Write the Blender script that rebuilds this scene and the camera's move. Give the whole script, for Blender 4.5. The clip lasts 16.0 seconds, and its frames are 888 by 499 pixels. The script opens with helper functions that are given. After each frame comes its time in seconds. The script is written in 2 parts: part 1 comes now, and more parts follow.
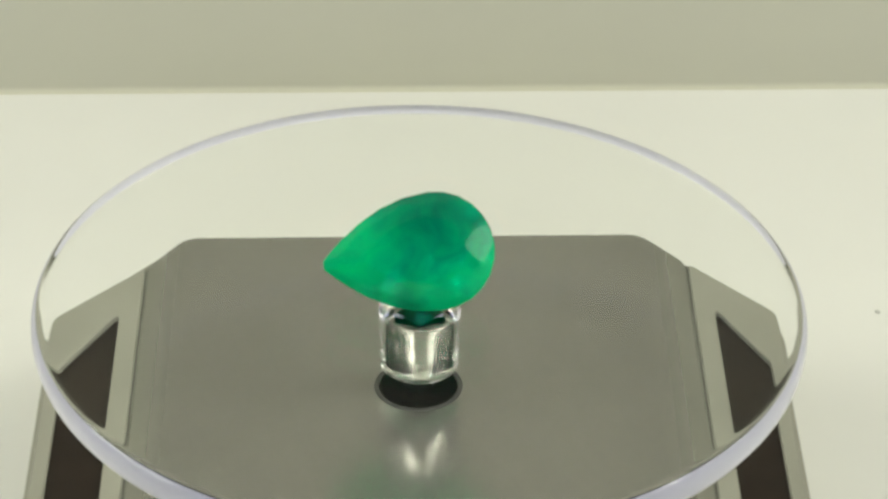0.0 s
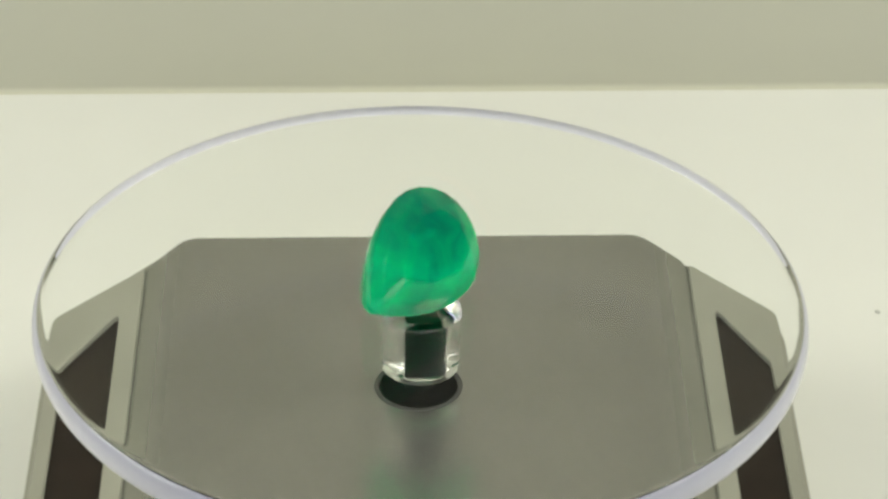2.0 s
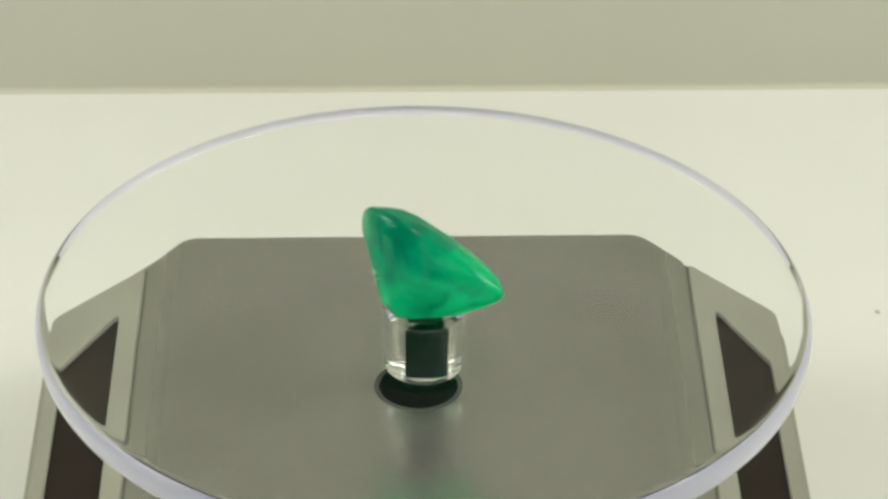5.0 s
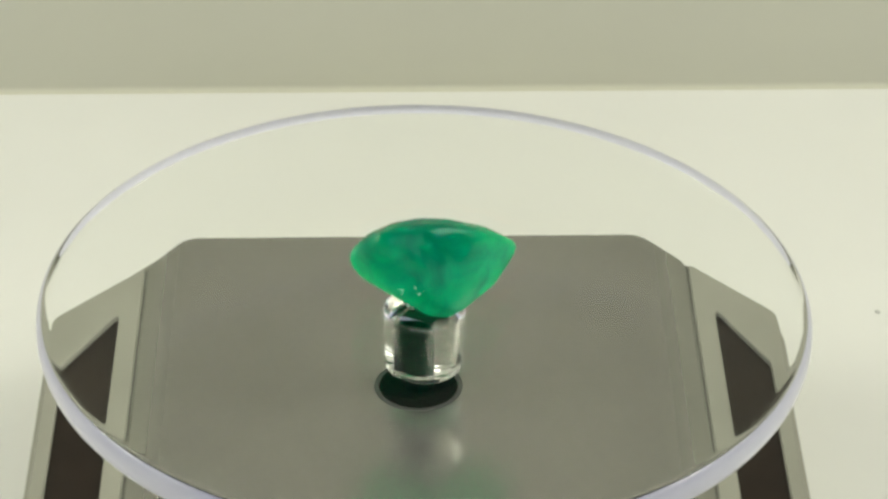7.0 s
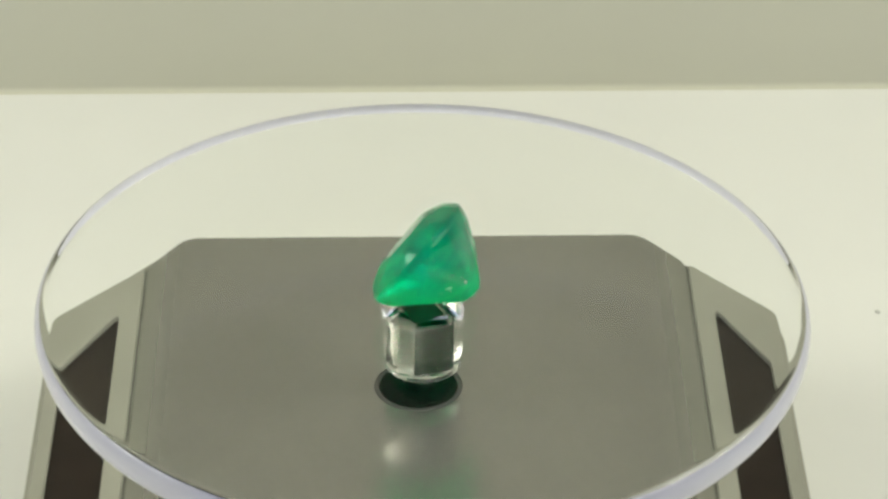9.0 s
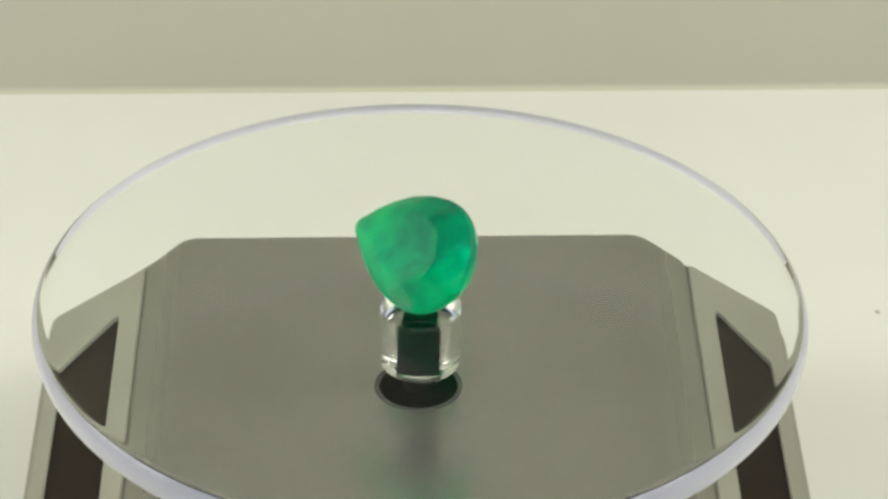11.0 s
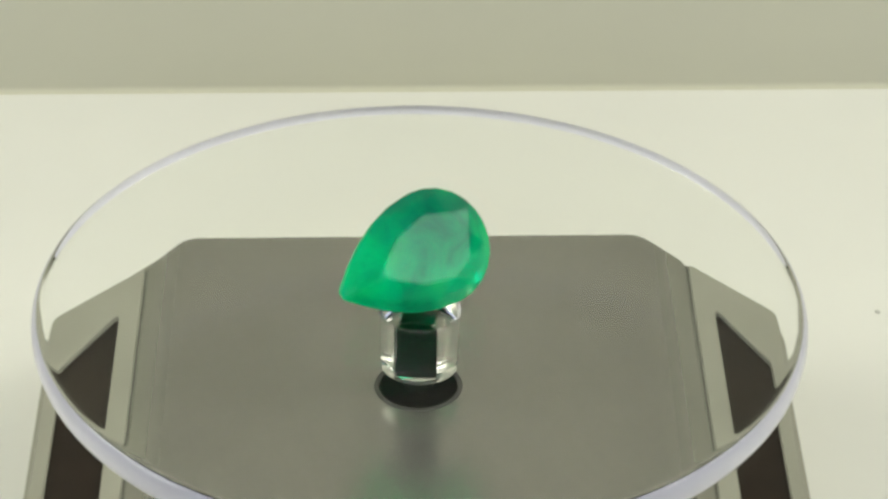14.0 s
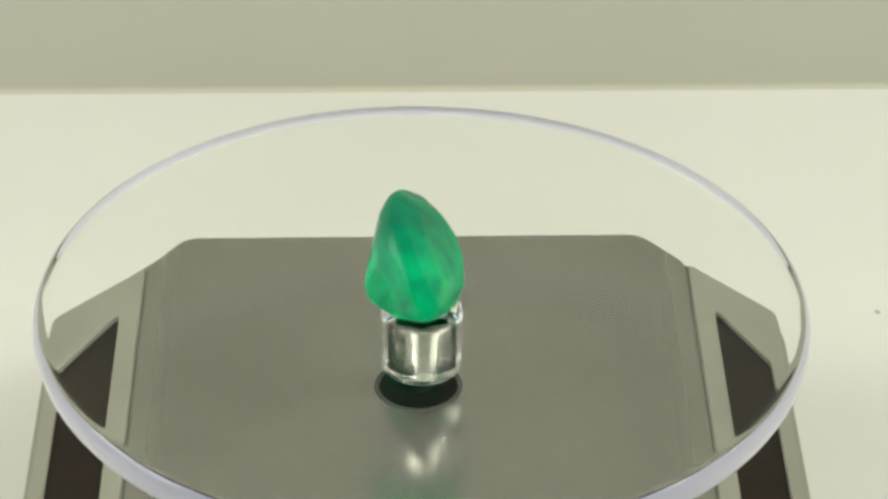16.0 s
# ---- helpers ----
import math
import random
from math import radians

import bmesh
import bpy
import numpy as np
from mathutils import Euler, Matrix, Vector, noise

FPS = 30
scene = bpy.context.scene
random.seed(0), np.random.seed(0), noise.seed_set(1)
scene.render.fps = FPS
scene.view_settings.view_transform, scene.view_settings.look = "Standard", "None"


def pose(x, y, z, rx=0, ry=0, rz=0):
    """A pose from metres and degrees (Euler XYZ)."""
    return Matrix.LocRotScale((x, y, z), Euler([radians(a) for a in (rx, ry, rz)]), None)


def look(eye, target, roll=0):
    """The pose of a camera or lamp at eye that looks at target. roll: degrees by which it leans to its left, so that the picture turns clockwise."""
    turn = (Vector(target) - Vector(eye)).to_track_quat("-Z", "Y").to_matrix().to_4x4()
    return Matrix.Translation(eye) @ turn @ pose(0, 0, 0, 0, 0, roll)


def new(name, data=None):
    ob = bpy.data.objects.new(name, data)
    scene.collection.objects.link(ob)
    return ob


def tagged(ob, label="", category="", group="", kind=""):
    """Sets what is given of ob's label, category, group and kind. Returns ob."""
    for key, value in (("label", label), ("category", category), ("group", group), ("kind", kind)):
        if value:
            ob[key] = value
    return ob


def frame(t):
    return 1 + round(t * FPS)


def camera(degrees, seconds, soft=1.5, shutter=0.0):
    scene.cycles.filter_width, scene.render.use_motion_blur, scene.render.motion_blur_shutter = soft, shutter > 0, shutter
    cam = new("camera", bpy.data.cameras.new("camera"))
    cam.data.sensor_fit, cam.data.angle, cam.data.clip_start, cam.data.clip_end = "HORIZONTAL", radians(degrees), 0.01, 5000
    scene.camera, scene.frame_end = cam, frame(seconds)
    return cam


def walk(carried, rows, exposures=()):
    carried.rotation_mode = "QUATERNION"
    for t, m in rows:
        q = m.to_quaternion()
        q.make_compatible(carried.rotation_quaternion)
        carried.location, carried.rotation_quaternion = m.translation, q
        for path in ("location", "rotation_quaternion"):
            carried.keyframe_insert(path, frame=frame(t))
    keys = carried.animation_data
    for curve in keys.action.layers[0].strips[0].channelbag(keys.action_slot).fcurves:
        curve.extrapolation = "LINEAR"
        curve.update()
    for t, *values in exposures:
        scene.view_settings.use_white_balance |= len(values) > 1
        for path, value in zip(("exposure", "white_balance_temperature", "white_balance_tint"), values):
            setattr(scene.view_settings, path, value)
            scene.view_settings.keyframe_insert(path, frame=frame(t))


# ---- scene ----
# A clear turntable on a silver stand, with a green gem turning on it. Millimetres are written as n * MM.
MM = 0.001
PERIOD = 12.79            # seconds for one turn
DISC_TOP = 40.0 * MM      # height of the disc's top face over the table
PLATE = 22.7 * MM         # height of the stand's plate over the table

# ---- camera ----
cam = camera(15.94, 16.0, soft=3.0)
EYE = pose(3.05 * MM, -350.8 * MM, 227.5 * MM + DISC_TOP, 90 - 32.19, 0, 0)
walk(cam, [(0.0, EYE), (16.0, EYE)])
scene.view_settings.exposure = -0.1

# ---- light ----
world = bpy.data.worlds.new("room_light")
scene.world = world
world.use_nodes = True
world.node_tree.nodes["Background"].inputs["Color"].default_value = (0.95, 1.0, 0.92, 1)
world.node_tree.nodes["Background"].inputs["Strength"].default_value = 0.03


def area_lamp(name, eye, target, wide, high, radiance, colour):
    data = bpy.data.lights.new(name, "AREA")
    data.shape, data.size, data.size_y, data.color = "RECTANGLE", wide, high, colour
    data.energy = radiance * wide * high * math.pi
    lamp = new(name, data)
    lamp.matrix_world = look(eye, target)
    return lamp


WARM = (0.985, 0.99, 0.855)
COOL_FILL = (0.62, 0.68, 1.0)
area_lamp("lamp_ceiling", (0, -0.3, 1.5), (0, -0.299, 0), 2.6, 2.4, 0.20, WARM)
area_lamp("lamp_overhead", (0.02, 0.04, 1.2), (0.02, 0.041, 0), 0.22, 0.20, 14.5, WARM)
area_lamp("lamp_side_east", (0.69, -0.13, 0.48), (0, 0, 0.05), 0.75, 0.25, 5.7, WARM)
area_lamp("lamp_side_west", (-0.70, -0.02, 0.43), (0, 0, 0.05), 0.5, 0.25, 10.7, WARM)
area_lamp("lamp_spot_east", (0.70, -0.05, 0.66), (0, 0, 0.05), 0.12, 0.12, 36.0, WARM)
# unseen cool fill in front, added to turn the disc's edge lavender
area_lamp("lamp_cool_fill_south", (0, -1.45, 0.48), (0, 0, 0.1), 1.8, 0.7, 1.5, COOL_FILL)


# ---- materials ----
def material(name, colour, rough=0.5, metal=0.0, **extra):
    m = bpy.data.materials.new(name)
    m.use_nodes = True
    b = m.node_tree.nodes["Principled BSDF"]
    b.inputs["Base Color"].default_value = (*colour, 1)
    b.inputs["Roughness"].default_value = rough
    b.inputs["Metallic"].default_value = metal
    for key, value in extra.items():
        b.inputs[key.replace("_", " ")].default_value = value
    return m


def mottle(m, scale, low, high, bump=0.0, bump_scale=None, detail=4.0, stretch=(1, 1, 1)):
    """Vary the base colour by noise between two factors, and add a fine relief."""
    t = m.node_tree
    b = t.nodes["Principled BSDF"]
    colour = b.inputs["Base Color"].default_value[:]
    pos = t.nodes.new("ShaderNodeTexCoord")
    mp = t.nodes.new("ShaderNodeMapping")
    mp.inputs["Scale"].default_value = stretch
    t.links.new(pos.outputs["Object"], mp.inputs["Vector"])
    n = t.nodes.new("ShaderNodeTexNoise")
    n.inputs["Scale"].default_value, n.inputs["Detail"].default_value = scale, detail
    t.links.new(mp.outputs["Vector"], n.inputs["Vector"])
    r = t.nodes.new("ShaderNodeValToRGB")
    r.color_ramp.elements[0].position, r.color_ramp.elements[1].position = 0.3, 0.7
    r.color_ramp.elements[0].color = (*[c * low for c in colour[:3]], 1)
    r.color_ramp.elements[1].color = (*[min(1, c * high) for c in colour[:3]], 1)
    t.links.new(n.outputs["Fac"], r.inputs["Fac"])
    t.links.new(r.outputs["Color"], b.inputs["Base Color"])
    if bump:
        n2 = t.nodes.new("ShaderNodeTexNoise")
        n2.inputs["Scale"].default_value = bump_scale or scale * 20
        t.links.new(mp.outputs["Vector"], n2.inputs["Vector"])
        bp = t.nodes.new("ShaderNodeBump")
        bp.inputs["Strength"].default_value, bp.inputs["Distance"].default_value = bump, 0.0002
        t.links.new(n2.outputs["Fac"], bp.inputs["Height"])
        t.links.new(bp.outputs["Normal"], b.inputs["Normal"])
    return m


TABLE = mottle(material("table_white", (0.765, 0.762, 0.715), 0.55), 25, 0.98, 1.01, 0.05, 900)
WALL = mottle(material("wall_beige", (0.60, 0.59, 0.462), 0.8), 14, 0.97, 1.03, 0.1, 400)
PAINT = mottle(material("silver_paint", (0.268, 0.264, 0.216), 0.45, 0.2), 60, 0.95, 1.05, 0.08, 3000)


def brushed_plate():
    """Satin metal; how its sides catch light is put softly into the finish."""
    m = mottle(material("steel_plate_lit_sides", (0.265, 0.258, 0.232), 0.22, 0.75), 40, 0.96, 1.04)
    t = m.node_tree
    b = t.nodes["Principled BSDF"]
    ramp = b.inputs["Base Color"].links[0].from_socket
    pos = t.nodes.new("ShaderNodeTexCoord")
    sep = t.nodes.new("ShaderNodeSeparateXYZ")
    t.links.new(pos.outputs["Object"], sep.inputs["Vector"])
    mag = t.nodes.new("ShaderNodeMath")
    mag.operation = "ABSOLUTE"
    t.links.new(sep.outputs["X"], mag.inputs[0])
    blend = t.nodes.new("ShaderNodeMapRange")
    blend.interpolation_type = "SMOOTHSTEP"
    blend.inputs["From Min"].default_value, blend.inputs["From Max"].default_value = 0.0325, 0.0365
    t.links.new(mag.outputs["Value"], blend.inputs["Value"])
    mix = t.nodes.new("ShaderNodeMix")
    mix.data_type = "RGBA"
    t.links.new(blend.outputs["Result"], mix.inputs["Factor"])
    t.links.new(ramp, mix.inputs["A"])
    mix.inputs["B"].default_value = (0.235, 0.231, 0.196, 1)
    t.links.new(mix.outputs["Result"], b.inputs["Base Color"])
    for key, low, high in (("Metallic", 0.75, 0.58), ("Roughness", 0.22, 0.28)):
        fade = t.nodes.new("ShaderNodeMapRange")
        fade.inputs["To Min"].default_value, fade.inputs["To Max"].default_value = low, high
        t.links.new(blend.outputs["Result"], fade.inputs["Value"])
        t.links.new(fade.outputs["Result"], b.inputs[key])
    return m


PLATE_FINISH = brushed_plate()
CELL = mottle(material("solar_cell", (0.016, 0.011, 0.008), 0.3, 0.0, Specular_IOR_Level=0.14), 120, 0.8, 1.3)
GROOVE = material("groove_plastic", (0.13, 0.13, 0.105), 0.6)
BLACK = material("black_rubber", (0.002, 0.002, 0.002), 0.6, 0.0, Specular_IOR_Level=0.0)


def acrylic(name, coat):
    """Clear acrylic, its face more or less coated against glare."""
    m = material(name, (0.985, 0.99, 0.985), 0.0, 0.0, IOR=1.49, Transmission_Weight=1.0)
    t = m.node_tree
    bend = t.nodes.new("ShaderNodeBsdfRefraction")
    bend.inputs["Color"].default_value, bend.inputs["Roughness"].default_value, bend.inputs["IOR"].default_value = (0.985, 0.99, 0.985, 1), 0.0, 1.49
    mix = t.nodes.new("ShaderNodeMixShader")
    mix.inputs["Fac"].default_value = coat
    t.links.new(t.nodes["Principled BSDF"].outputs["BSDF"], mix.inputs[1])
    t.links.new(bend.outputs["BSDF"], mix.inputs[2])
    t.links.new(mix.outputs["Shader"], t.nodes["Material Output"].inputs["Surface"])
    return m


ACRYLIC = acrylic("clear_acrylic", 0.75)
ACRYLIC_UNDER = acrylic("clear_acrylic_coated", 0.8)
ACRYLIC_RIM = acrylic("clear_acrylic_bevel", 0.0)


def cool_lit_edge():
    """Acrylic edge: part clear, part scattering light back and through."""
    # the lavender colour stands for cool light gathered in a clear edge
    m = material("acrylic_edge_cool_light", (0.72, 0.73, 0.95), 0.12, 0.0, IOR=1.49, Transmission_Weight=0.3)
    t = m.node_tree
    milky = t.nodes.new("ShaderNodeBsdfTranslucent")
    milky.inputs["Color"].default_value = (0.99, 0.97, 0.92, 1)
    mix = t.nodes.new("ShaderNodeMixShader")
    mix.inputs["Fac"].default_value = 0.42
    t.links.new(t.nodes["Principled BSDF"].outputs["BSDF"], mix.inputs[1])
    t.links.new(milky.outputs["BSDF"], mix.inputs[2])
    t.links.new(mix.outputs["Shader"], t.nodes["Material Output"].inputs["Surface"])
    return m


EDGE = cool_lit_edge()
SCUFF = material("scuffed_acrylic", (0.36, 0.36, 0.31), 0.5)
POST = material("clear_acrylic_post", (0.99, 1.0, 0.99), 0.0, 0.0, IOR=1.44, Transmission_Weight=1.0)


def emerald():
    """Clear green with clouds of inclusions: part refraction, part scattered light."""
    m = material("emerald", (0.0, 0.5, 0.25), 0.03, 0.0, IOR=1.44, Transmission_Weight=0.72)
    m.node_tree.nodes["Principled BSDF"].inputs["Specular Tint"].default_value = (0.66, 1.0, 0.84, 1)
    t = m.node_tree
    b = t.nodes["Principled BSDF"]
    out = t.nodes["Material Output"]
    pos = t.nodes.new("ShaderNodeTexCoord")

    def cloud(scale, detail, low, high, *stops):
        n = t.nodes.new("ShaderNodeTexNoise")
        n.inputs["Scale"].default_value, n.inputs["Detail"].default_value, n.inputs["Roughness"].default_value, n.inputs["Distortion"].default_value = scale, detail, 0.62, 0.8
        t.links.new(pos.outputs["Object"], n.inputs["Vector"])
        r = t.nodes.new("ShaderNodeValToRGB")
        r.color_ramp.elements[0].position, r.color_ramp.elements[1].position = low, high
        r.color_ramp.elements[0].color, r.color_ramp.elements[1].color = (*stops[0], 1), (*stops[-1], 1)
        for k, c in enumerate(stops[1:-1], 1):
            r.color_ramp.elements.new(low + (high - low) * k / (len(stops) - 1)).color = (*c, 1)
        t.links.new(n.outputs["Fac"], r.inputs["Fac"])
        return r.outputs["Color"]

    body = cloud(190, 7, 0.31, 0.70, (0.0, 0.26, 0.25), (0.0, 0.60, 0.43), (0.0, 0.82, 0.50), (0.0, 1.0, 0.48))
    # light lost in the stone's upper heart is put into its colour
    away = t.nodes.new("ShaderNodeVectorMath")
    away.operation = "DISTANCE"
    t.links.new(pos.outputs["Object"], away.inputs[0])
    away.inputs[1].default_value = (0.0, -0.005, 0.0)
    heart_shade = t.nodes.new("ShaderNodeMapRange")
    heart_shade.inputs["From Min"].default_value, heart_shade.inputs["From Max"].default_value = 0.003, 0.0105
    heart_shade.inputs["To Min"].default_value, heart_shade.inputs["To Max"].default_value = 0.0, 1.0
    t.links.new(away.outputs["Value"], heart_shade.inputs["Value"])
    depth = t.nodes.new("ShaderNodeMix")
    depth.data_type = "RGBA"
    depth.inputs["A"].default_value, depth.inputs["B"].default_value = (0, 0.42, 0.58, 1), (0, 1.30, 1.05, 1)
    t.links.new(heart_shade.outputs["Result"], depth.inputs["Factor"])
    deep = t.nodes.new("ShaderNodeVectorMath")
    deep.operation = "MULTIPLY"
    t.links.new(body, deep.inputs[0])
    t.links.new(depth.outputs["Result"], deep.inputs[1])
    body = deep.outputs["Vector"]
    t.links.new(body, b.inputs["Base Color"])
    glow = t.nodes.new("ShaderNodeBsdfTranslucent")
    t.links.new(cloud(170, 4, 0.35, 0.72, (0.0, 0.6, 0.30), (0.0, 1.0, 0.33)), glow.inputs["Color"])
    mix = t.nodes.new("ShaderNodeMixShader")
    mix.inputs["Fac"].default_value = 0.27
    t.links.new(b.outputs["BSDF"], mix.inputs[1])
    t.links.new(glow.outputs["BSDF"], mix.inputs[2])
    t.links.new(mix.outputs["Shader"], out.inputs["Surface"])
    return m


EMERALD = emerald()
INCLUSION = material("inclusion", (0.75, 1.0, 0.9), 0.3)


# ---- building tools ----
def part(name, bm, material_, parent=None, label="", smooth=False):
    me = bpy.data.meshes.new(name)
    bm.to_mesh(me)
    bm.free()
    for m in material_ if isinstance(material_, (list, tuple)) else [material_]:
        me.materials.append(m)
    if smooth:
        for f in me.polygons:
            f.use_smooth = True
    ob = new(name, me)
    ob.parent = parent
    if label:
        tagged(ob, label)
    return ob


def lathe(profile, segments=160, closed=True, bm=None):
    """A turned solid: profile of (radius, height) from the axis out and back to it, or a closed ring."""
    bm = bm or bmesh.new()
    rings = []
    for r, z in profile:
        if r < 1e-9:
            rings.append([bm.verts.new((0, 0, z))])
        else:
            rings.append([bm.verts.new((r * math.cos(2 * math.pi * i / segments), r * math.sin(2 * math.pi * i / segments), z)) for i in range(segments)])
    pairs = list(zip(rings, rings[1:])) + ([(rings[-1], rings[0])] if closed else [])
    for a, b in pairs:
        if len(a) == 1 and len(b) == 1:
            continue
        for i in range(segments):
            j = (i + 1) % segments
            if len(a) == 1:
                bm.faces.new((a[0], b[i], b[j]))
            elif len(b) == 1:
                bm.faces.new((a[i], b[0], a[j]))
            else:
                bm.faces.new((a[i], b[i], b[j], a[j]))
    return bm


def prism(outline, low, high, bevel=0.0, segments=3):
    bm = bmesh.new()
    base = bm.faces.new([bm.verts.new((x, y, low)) for x, y in outline])
    up = bmesh.ops.extrude_face_region(bm, geom=[base])["geom"]
    bmesh.ops.translate(bm, verts=[v for v in up if isinstance(v, bmesh.types.BMVert)], vec=(0, 0, high - low))
    bmesh.ops.recalc_face_normals(bm, faces=bm.faces)
    if bevel:
        edges = [e for e in bm.edges if all(v.co.z > high - 1e-6 for v in e.verts)]
        bmesh.ops.bevel(bm, geom=edges, offset=bevel, segments=segments, profile=0.5, affect="EDGES")
    return bm


def ring_prism(outer, inner, low, high, edge=0.0003):
    """A flat frame between two outlines of equal count, with eased top edges."""
    bm = bmesh.new()
    n = len(outer)
    mid = [((a[0] + b[0]) / 2, (a[1] + b[1]) / 2) for a, b in zip(outer, inner)]

    def ease(loop):
        return [tuple(Vector(p) + (Vector(m) - Vector(p)).normalized() * edge) for p, m in zip(loop, mid)]

    loops = [(outer, low), (outer, high - edge), (ease(outer), high), (ease(inner), high), (inner, high - edge), (inner, low)]
    rings = [[bm.verts.new((x, y, z)) for x, y in loop] for loop, z in loops]
    for a, b in zip(rings, rings[1:] + rings[:1]):
        for i in range(n):
            bm.faces.new((a[i], a[(i + 1) % n], b[(i + 1) % n], b[i]))
    bmesh.ops.recalc_face_normals(bm, faces=bm.faces)
    return bm


def rounded(points, radius, steps=6):
    """Round the corners of a plan outline, by one radius or one for each corner."""
    each = radius if isinstance(radius, (list, tuple)) else [radius] * len(points)
    out = []
    for i, p in enumerate(points):
        p, a, b = Vector(p), Vector(points[i - 1]), Vector(points[(i + 1) % len(points)])
        da, db = (a - p).normalized(), (b - p).normalized()
        half = da.angle(db) / 2
        cut = min(each[i] / math.tan(half), 0.45 * (a - p).length, 0.45 * (b - p).length)
        s, e = p + da * cut, p + db * cut
        for k in range(steps + 1):
            u = k / steps
            out.append(tuple((1 - u) ** 2 * s + 2 * u * (1 - u) * p + u * u * e))
    return out


def scaled(points, k=MM):
    return [(x * k, y * k) for x, y in points]


# ---- the setting ----
def sweep():
    """White table top that turns up into the back wall by a small cove."""
    bm = bmesh.new()
    back = 126.0 * MM
    lean = 1.79 / 136.5
    rows = [(-0.7, 0.0), (back + 1.5 * MM, 0.0)]
    x0, x1 = -0.9, 0.9
    grid = [[bm.verts.new((x, y + (x * lean if y > 0 else 0), z)) for x in (x0, 0, x1)] for y, z in rows]
    for a, b in zip(grid, grid[1:]):
        for i in range(2):
            bm.faces.new((a[i], a[i + 1], b[i + 1], b[i]))
    return part("table_top", bm, TABLE)


table = tagged(sweep(), "plain white matt table top under the stand", "table top", kind="structure")
solid = table.modifiers.new("thickness", "SOLIDIFY")
solid.thickness, solid.offset = 0.75, -1


def back_wall():
    bm = bmesh.new()
    lean = 1.79 / 136.5
    r = 1.0 * MM
    back = 125.0 * MM
    prof = [(back + r * math.sin(a), r - r * math.cos(a)) for a in [k * math.pi / 16 for k in range(9)]]
    prof += [(back + r, 0.30), (back + r + 0.008, 0.30), (back + r + 0.008, 0)]
    cols = []
    for x in (-0.9, 0, 0.9):
        cols.append([bm.verts.new((x, y + x * lean, z)) for y, z in prof])
    for a, b in zip(cols, cols[1:]):
        for i in range(len(prof) - 1):
            bm.faces.new((a[i], b[i], b[i + 1], a[i + 1]))
    ob = part("wall_north", bm, WALL, smooth=True)
    tagged(ob, "plain beige matt board standing behind the table", "wall", kind="structure")


back_wall()


def room():
    """Plain walls, floor and ceiling that close the place."""
    paint = mottle(material("room_paint", (0.30, 0.30, 0.28), 0.9), 3, 0.95, 1.05)
    x, y0, y1, z0, z1 = 1.9, -1.7, 2.0, -0.75, 1.75
    for name, low, high in (("wall_east", (x, y0, z0), (x + 0.1, y1, z1)), ("wall_west", (-x - 0.1, y0, z0), (-x, y1, z1)),
                            ("wall_far_north", (-x - 0.1, y1, z0), (x + 0.1, y1 + 0.1, z1)), ("wall_south", (-x - 0.1, y0 - 0.1, z0), (x + 0.1, y0, z1)),
                            ("ceiling", (-x - 0.1, y0 - 0.1, z1), (x + 0.1, y1 + 0.1, z1 + 0.1)), ("floor", (-x - 0.1, y0 - 0.1, z0 - 0.1), (x + 0.1, y1 + 0.1, z0))):
        plan = [(low[0], low[1]), (high[0], low[1]), (high[0], high[1]), (low[0], high[1])]
        tagged(part(name, prism(plan, low[2], high[2]), paint), "plain grey painted surface of the room", name.split("_")[0], kind="structure")


room()


def speck():
    bm = bmesh.new()
    bmesh.ops.create_icosphere(bm, subdivisions=2, radius=0.45 * MM)
    for v in bm.verts:
        v.co *= 1 + 0.25 * noise.noise(v.co * 3000)
        v.co.z *= 0.35
    bmesh.ops.translate(bm, verts=bm.verts, vec=(69.6 * MM, 56.0 * MM, 0.13 * MM))
    tagged(part("dust_speck", bm, material("grey_dust", (0.5, 0.5, 0.46), 0.8)), "tiny grey speck lying on the white table", "speck")


speck()


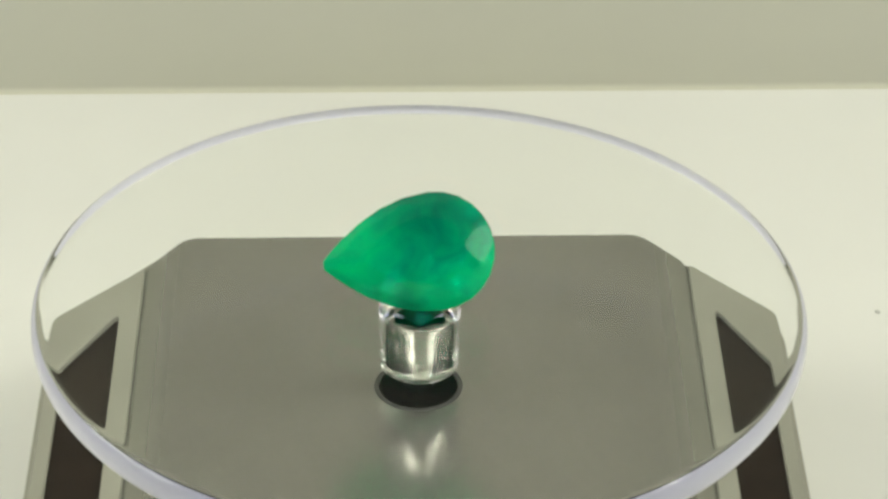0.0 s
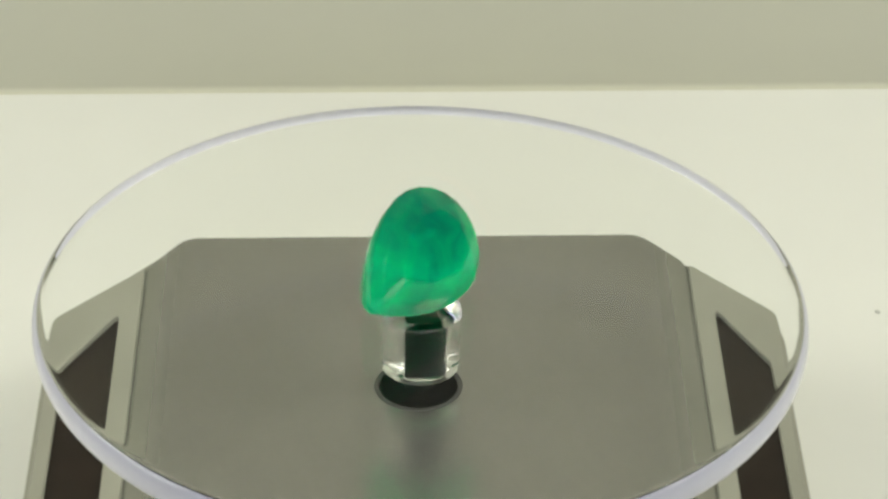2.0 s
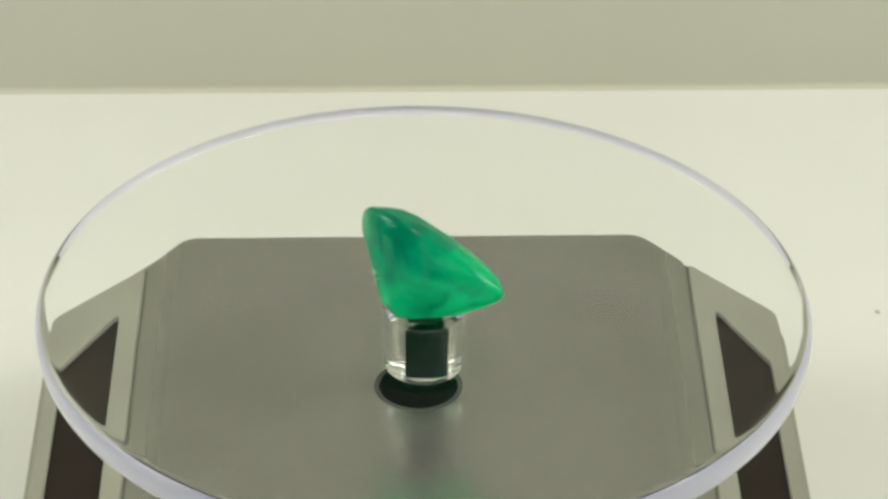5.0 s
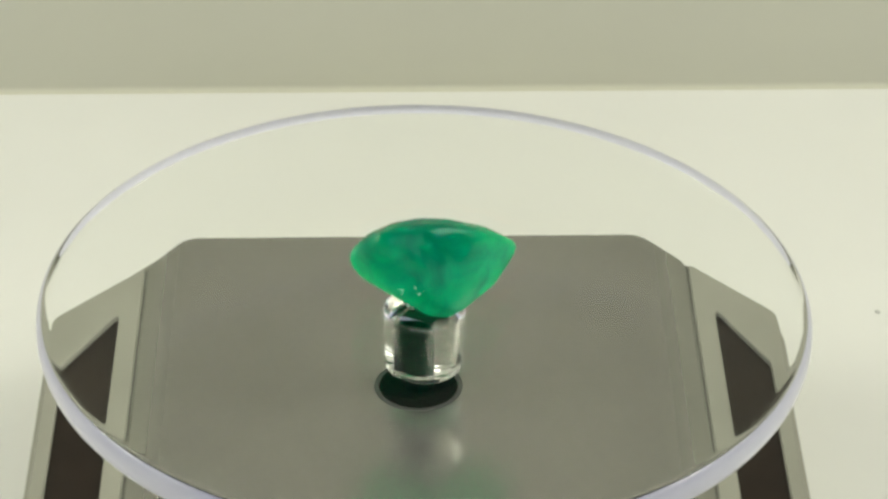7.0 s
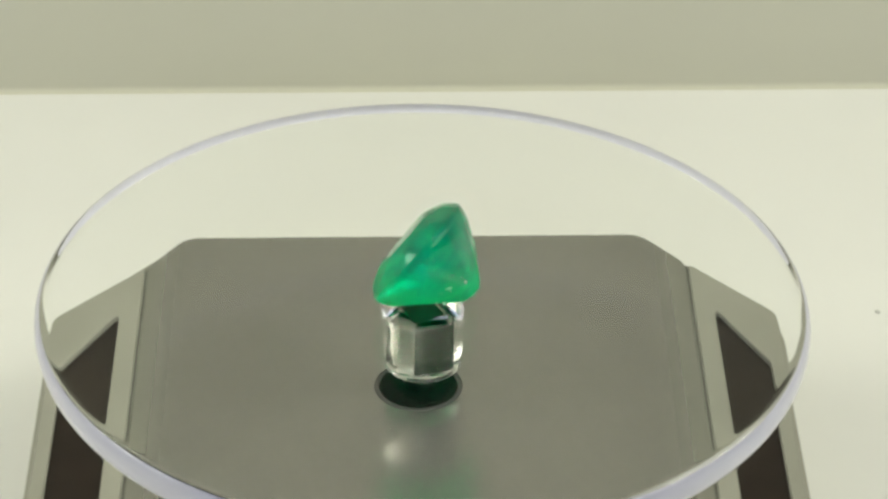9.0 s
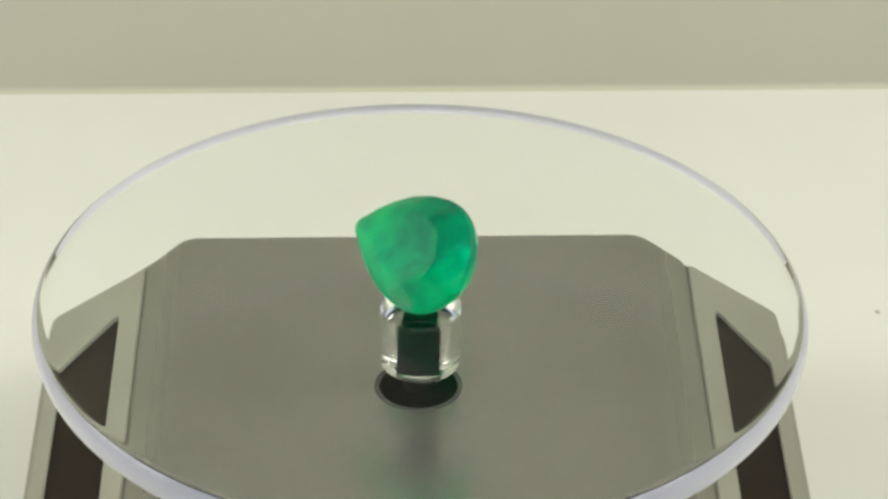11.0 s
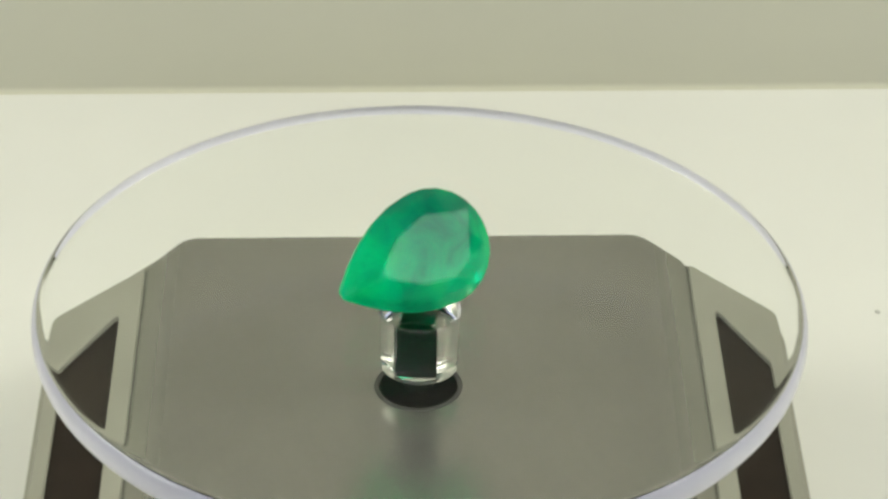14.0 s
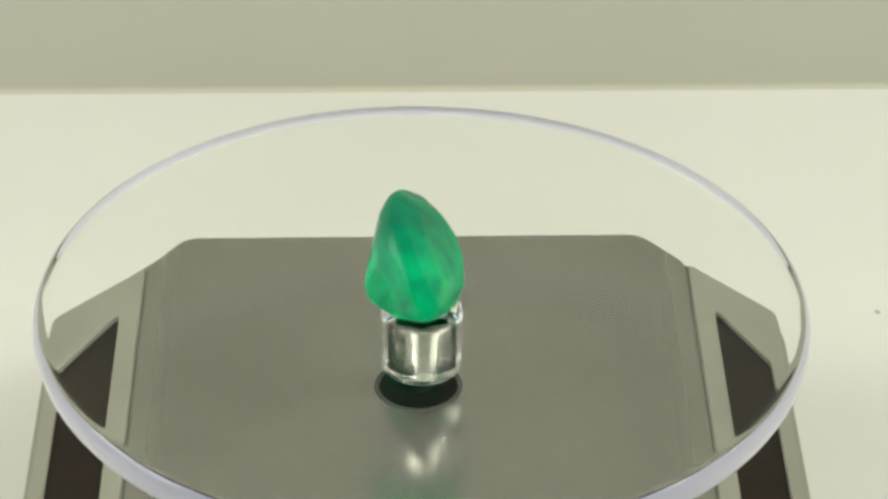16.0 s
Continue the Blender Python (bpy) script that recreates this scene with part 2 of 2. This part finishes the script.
# ---- the stand ----
def stand():
    root = tagged(new("turntable_stand"), "silver plastic turntable stand with dark solar strips on the table", "display stand")
    root.matrix_world = pose(-0.4 * MM, 0, 0, 0, 0, 0.9)
    body_plan = [(-33.0, 38.3), (32.0, 38.3), (50.2, 17.0), (50.2, -44.0), (32.0, -62.0), (-32.0, -62.0), (-50.9, -44.0), (-50.9, 17.0)]
    part("body", prism(scaled(rounded(body_plan, 6.0)), 0.0, PLATE - 0.7 * MM, 0.4 * MM), PAINT, root)
    skirt = [(x * 1.0175, y * 1.0) for x, y in body_plan]
    part("skirt", prism(scaled(rounded(skirt, 6.0)), 0.0, PLATE - 3.0 * MM, 0.5 * MM), PAINT, root)
    # plate in the middle, slightly proud
    plate_plan = [(-33.2, 37.9), (32.2, 37.9), (38.2, 30.2), (38.2, -55.4), (32.2, -61.4), (-32.2, -61.4), (-38.2, -55.4), (-38.2, 30.2)]
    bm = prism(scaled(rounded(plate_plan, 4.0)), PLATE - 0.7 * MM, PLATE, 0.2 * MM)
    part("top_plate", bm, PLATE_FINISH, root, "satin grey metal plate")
    for s in (-1, 1):
        # raised side rail with a groove beside it, and the dark strip sunk in it
        wide = 49.9 if s > 0 else 50.6
        rail = rounded([(s * x, y) for x, y in ((38.6, 29.8), (wide, 17.0), (wide, -43.6), (38.6, -54.0))], (0.3, 4.5, 4.5, 0.3))
        cell = rounded([(s * x, y) for x, y in ((41.4, 18.2), (wide - 2.0, 4.6), (wide - 2.0, -41.0), (41.4, -47.0))], 0.5)
        part("side_rail", ring_prism(scaled(rail), scaled(cell), PLATE - 1.2 * MM, PLATE + 0.1 * MM), PAINT, root)
        plan = cell if s > 0 else cell[::-1]
        part("solar_strip", prism(scaled(plan), PLATE - 0.75 * MM, PLATE - 0.65 * MM), CELL, root, "dark brown solar strip")
        g = [(38.2, 29.6), (38.6, 29.6), (38.6, -54.0), (38.2, -54.0)]
        plan = scaled([(s * x, y) for x, y in (g if s > 0 else g[::-1])])
        part("groove", prism(plan, PLATE - 0.7 * MM, PLATE - 0.22 * MM), GROOVE, root)
    bm = lathe([(0, PLATE - 0.3 * MM), (0, PLATE + 0.15 * MM), (5.2 * MM, PLATE + 0.15 * MM), (5.3 * MM, PLATE), (5.3 * MM, PLATE - 0.3 * MM)], 64, closed=False)
    ob = part("bushing", bm, BLACK, root, "black round bushing")
    ob.matrix_basis = Matrix.Identity(4)
    # thin dark ring added for the soft shade round the bushing
    bm = lathe([(5.4 * MM, PLATE - 0.1 * MM), (5.4 * MM, PLATE + 0.1 * MM), (5.95 * MM, PLATE + 0.04 * MM), (5.95 * MM, PLATE - 0.1 * MM)], 64)
    part("bushing_shade_ring", bm, material("ring_shade_grey", (0.035, 0.035, 0.032), 0.5), root)
    bm = lathe([(0, PLATE), (2 * MM, PLATE), (2 * MM, DISC_TOP - 14.3 * MM), (0, DISC_TOP - 14.3 * MM)], 32, closed=False)
    part("shaft", bm, BLACK, root)
    return root


stand()


# ---- the turning disc ----
def turning_disc():
    h, reach = 4.4, 1.55
    edge = 51.1
    arc = [k * math.pi / 20 for k in range(1, 20)]
    prof = [(0, 0.0), (edge - reach - 0.3, 0.0), (edge - reach, 0.0)]
    prof += [(edge - reach + reach * math.sin(a) ** 0.8, -h / 2 + h / 2 * math.cos(a)) for a in arc]
    prof += [(edge - reach, -h), (edge - reach - 0.3, -h), (0, -h)]
    bm = lathe([(x * MM, z * MM) for x, z in prof], 256, closed=False)
    bmesh.ops.recalc_face_normals(bm, faces=bm.faces)
    for f in bm.faces:
        near = min(v.co.to_2d().length for v in f.verts)
        f.smooth = near > 40 * MM
        f.normal_update()
        f.material_index = 1 if near > (edge - 1.3) * MM and abs(f.normal.z) < 0.75 else 3 if near > (edge - reach - 0.1) * MM else 2 if f.calc_center_median().z < -h * MM + 1e-6 else 0
    ob = part("turntable_disc", bm, [ACRYLIC, EDGE, ACRYLIC_UNDER, ACRYLIC_RIM])
    ob.visible_shadow = False
    tagged(ob, "clear round acrylic disc with a rounded edge tinted lavender for cool light", "turntable disc")
    # worn streak along part of the edge
    bm = bmesh.new()
    strip = []
    for k in range(41):
        w = math.radians(46 + 36 * k / 40)
        wide = 0.16 * math.sin(math.pi * k / 40) ** 0.5 + 0.02
        pair = []
        for a in (0.42 - wide, 0.42 + wide):
            r = edge - reach + reach * math.sin(a) ** 0.8
            z = -h / 2 + h / 2 * math.cos(a) + 0.02
            pair.append(bm.verts.new((r * math.cos(w) * MM, r * math.sin(w) * MM, z * MM)))
        strip.append(pair)
    for p, q in zip(strip, strip[1:]):
        bm.faces.new((p[0], p[1], q[1], q[0]))
    part("scuff", bm, SCUFF, ob, "grey scuffed streak on the edge", smooth=True)
    # post under the disc: turned outside, square hollow inside
    prof = [(0, -13.35), (4.3, -13.35), (4.85, -13.25), (5.15, -12.98), (5.13, -12.8), (4.9, -12.68), (5.12, -12.5), (5.25, -12.2), (5.3, -9.0), (5.36, -6.0), (5.45, -4.7), (5.38, -4.35), (5.2, -4.2), (0, -4.2)]
    bm = lathe([(x * MM, z * MM) for x, z in prof], 96, closed=False)
    bmesh.ops.recalc_face_normals(bm, faces=bm.faces)
    for f in bm.faces:
        f.smooth = abs(f.normal.z) < 0.95
    box = bmesh.ops.create_cube(bm, size=1.0)["verts"]
    turn = Matrix.Rotation(radians(-43.5), 3, "Z")
    for v in box:
        v.co = turn @ Vector((v.co.x * 4.8 * MM, v.co.y * 4.8 * MM, v.co.z * 7.3 * MM - 9.15 * MM))
    inner = {f for v in box for f in v.link_faces}
    bmesh.ops.reverse_faces(bm, faces=list(inner))
    for f in inner:
        f.smooth = False
    post = part("post", bm, POST, ob, "clear acrylic post with a square core")
    post.visible_shadow = False
    half = 2.22
    core = prism([tuple((turn @ Vector((x * half * MM, y * half * MM, 0))).to_2d()) for x, y in ((-1, -1), (1, -1), (1, 1), (-1, 1))], -12.75 * MM, -5.7 * MM)
    part("core", core, BLACK, post, "black square core")
    return ob


disc = turning_disc()


# ---- the gem ----
GEM = dict(w=7.831, back=7.831, tip=15.31, blunt=0.965, power=2.047, crown=2.714, table=0.586, shift=0.504, deep=9.66, culet=3.85, girdle=0.826,
           rings=((0.11, 0.968, 0.12), (0.22, 0.909, 0.26), (0.55, 0.575, 2.4), (0.90, 0.221, 2.6)))


def pear(count_back, count_tip, turn=0.0):
    """Plan points of a pear outline, round end at -x, tip at +x."""
    pts = []
    for k in range(count_back):
        u = (k + turn) / count_back
        x = -GEM["back"] * math.cos(u * math.pi / 2)
        pts.append((x, GEM["w"] * math.sqrt(max(0, 1 - (x / GEM["back"]) ** 2))))
    for k in range(count_tip + 1):
        u = min(1.0, (k + turn) / count_tip)
        x = GEM["tip"] * min(GEM["blunt"], math.sin(u * math.pi / 2))
        pts.append((x, GEM["w"] * (1 - (x / GEM["tip"]) ** GEM["power"])))
    full = pts + [(x, -y) for x, y in pts]
    return sorted({(round(x, 4), round(y, 4) + 0.0) for x, y in full})


def gemstone():
    g = GEM
    bm = bmesh.new()
    pts = []
    for x, y in pear(6, 7):
        pts += [(x, y, g["girdle"] / 2), (x, y, -g["girdle"] / 2)]
    for x, y in pear(2, 3):
        pts.append((x * g["table"] + g["shift"], y * g["table"], g["crown"]))
    s = 0.86
    for x, y in pear(2, 3, 0.5):
        pts.append((x * s + g["shift"] * 0.5, y * s, g["crown"] * 0.62))
    for k, (down, wide, off) in enumerate(g["rings"]):
        for x, y in pear(4, 5, 0.5 * (k % 2)):
            pts.append((x * wide + off, y * wide, -g["deep"] * down))
    pts.append((g["culet"], 0, -g["deep"]))
    for p in pts:
        bm.verts.new([c * MM for c in p])
    hull = bmesh.ops.convex_hull(bm, input=bm.verts)
    loose = [v for v in bm.verts if not v.link_faces]
    bmesh.ops.delete(bm, geom=loose, context="VERTS")
    bmesh.ops.dissolve_limit(bm, angle_limit=radians(1.5), verts=bm.verts, edges=bm.edges)
    bmesh.ops.bevel(bm, geom=bm.edges[:], offset=0.14 * MM, segments=2, affect="EDGES")
    bmesh.ops.recalc_face_normals(bm, faces=bm.faces)
    root = tagged(new("gemstone"), "pear-cut green emerald with cloudy inclusions on the disc", "gemstone")

    def region(f):
        z, up = f.calc_center_median().z / MM, f.normal.z
        if min(v.co.z for v in f.verts) > (g["crown"] - 0.01) * MM:
            return "table_facet"
        if abs(up) < 0.06 or abs(z) < g["girdle"] * 0.45:
            return "girdle"
        return "crown" if z > 0 else "pavilion"

    for name in ("table_facet", "crown", "girdle", "pavilion"):
        piece = bm.copy()
        bmesh.ops.delete(piece, geom=[f for f in piece.faces if region(f) != name], context="FACES")
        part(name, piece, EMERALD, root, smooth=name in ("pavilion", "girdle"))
    bm.free()
    # clouds of small flakes deep inside the stone
    rng = random.Random(7)
    fl = bmesh.new()
    for k in range(70):
        u, v, w = rng.uniform(-0.55, 0.75), rng.uniform(-0.5, 0.5), rng.uniform(0.05, 0.62)
        half = g["w"] * 0.62 * (1 - w * 0.8) * (1 - max(0, u) ** 2)
        centre = Vector((u * g["tip"] * 0.6 * (1 - w * 0.5), v * 2 * half * 0.8, -w * g["deep"] * 0.75 + 0.9)) * MM
        size = rng.uniform(0.25, 1.1) * MM
        turn = Euler((rng.uniform(0, 6.3), rng.uniform(0, 6.3), rng.uniform(0, 6.3))).to_matrix()
        n = rng.randint(5, 8)
        ring = [fl.verts.new(centre + turn @ Vector((math.cos(6.283 * i / n), 0.6 * math.sin(6.283 * i / n), rng.uniform(-0.15, 0.15))) * size * rng.uniform(0.5, 1.0)) for i in range(n)]
        fl.faces.new(ring)
    # bright specks in small swarms close under the skin
    for swarm in range(16):
        a, w = rng.uniform(0, 6.283), rng.uniform(-0.1, 0.7)
        for k in range(rng.randint(3, 7)):
            b, d = a + rng.uniform(-0.25, 0.25), w + rng.uniform(-0.1, 0.1)
            reach = 0.90 * (1 - max(0.0, d) * 0.86) if d > 0 else 0.82
            long = g["tip"] * 0.86 if math.cos(b) > 0 else g["back"]
            x, y = long * math.cos(b) * reach, g["w"] * math.sin(b) * reach * (1 - max(0.0, math.cos(b)) * 0.6)
            centre = Vector((x + 1.5 * max(0.0, d), y, -d * g["deep"])) * MM
            turn = Euler((rng.uniform(0, 6.3), rng.uniform(0, 6.3), 0)).to_matrix()
            size = rng.uniform(0.1, 0.34) * MM
            fl.faces.new([fl.verts.new(centre + turn @ Vector((math.cos(1.2566 * i), 0.5 * math.sin(1.2566 * i), 0)) * size * rng.uniform(0.6, 1.3)) for i in range(5)])
    tagged(part("inclusions", fl, INCLUSION, root, "pale cloudy inclusions"), kind="stuff")
    return root


gem = gemstone()


def motions():
    """Everything on the disc turns with it, anticlockwise from above."""
    times = [0.5 * k for k in range(33)]
    lean = pose(0.2 * MM, -0.16 * MM, DISC_TOP - 0.44 * MM, 0.65, 0.80, 0)
    walk(disc, [(t, lean @ pose(0, 0, 0, 0, 0, 360 * t / PERIOD) @ pose(-0.33 * MM, 0, 0)) for t in times])
    lie = pose(GEM_X * MM, GEM_Y * MM, GEM_Z * MM, math.degrees(GEM_TILT), 0, 0) @ pose(0, 0, 0, 0, 0, math.degrees(GEM_SPIN))
    walk(gem, [(t, pose(GEM_AXIS * MM, 0, DISC_TOP) @ pose(0, 0, 0, 0, 0, math.degrees(GEM_START) + 360 * t / PERIOD) @ lie) for t in times])


GEM_X, GEM_Y, GEM_Z, GEM_TILT, GEM_SPIN, GEM_START, GEM_AXIS = 1.7345, -0.16, 6.61, 0.9334, 3.3211, -0.0924, 0.2046
motions()
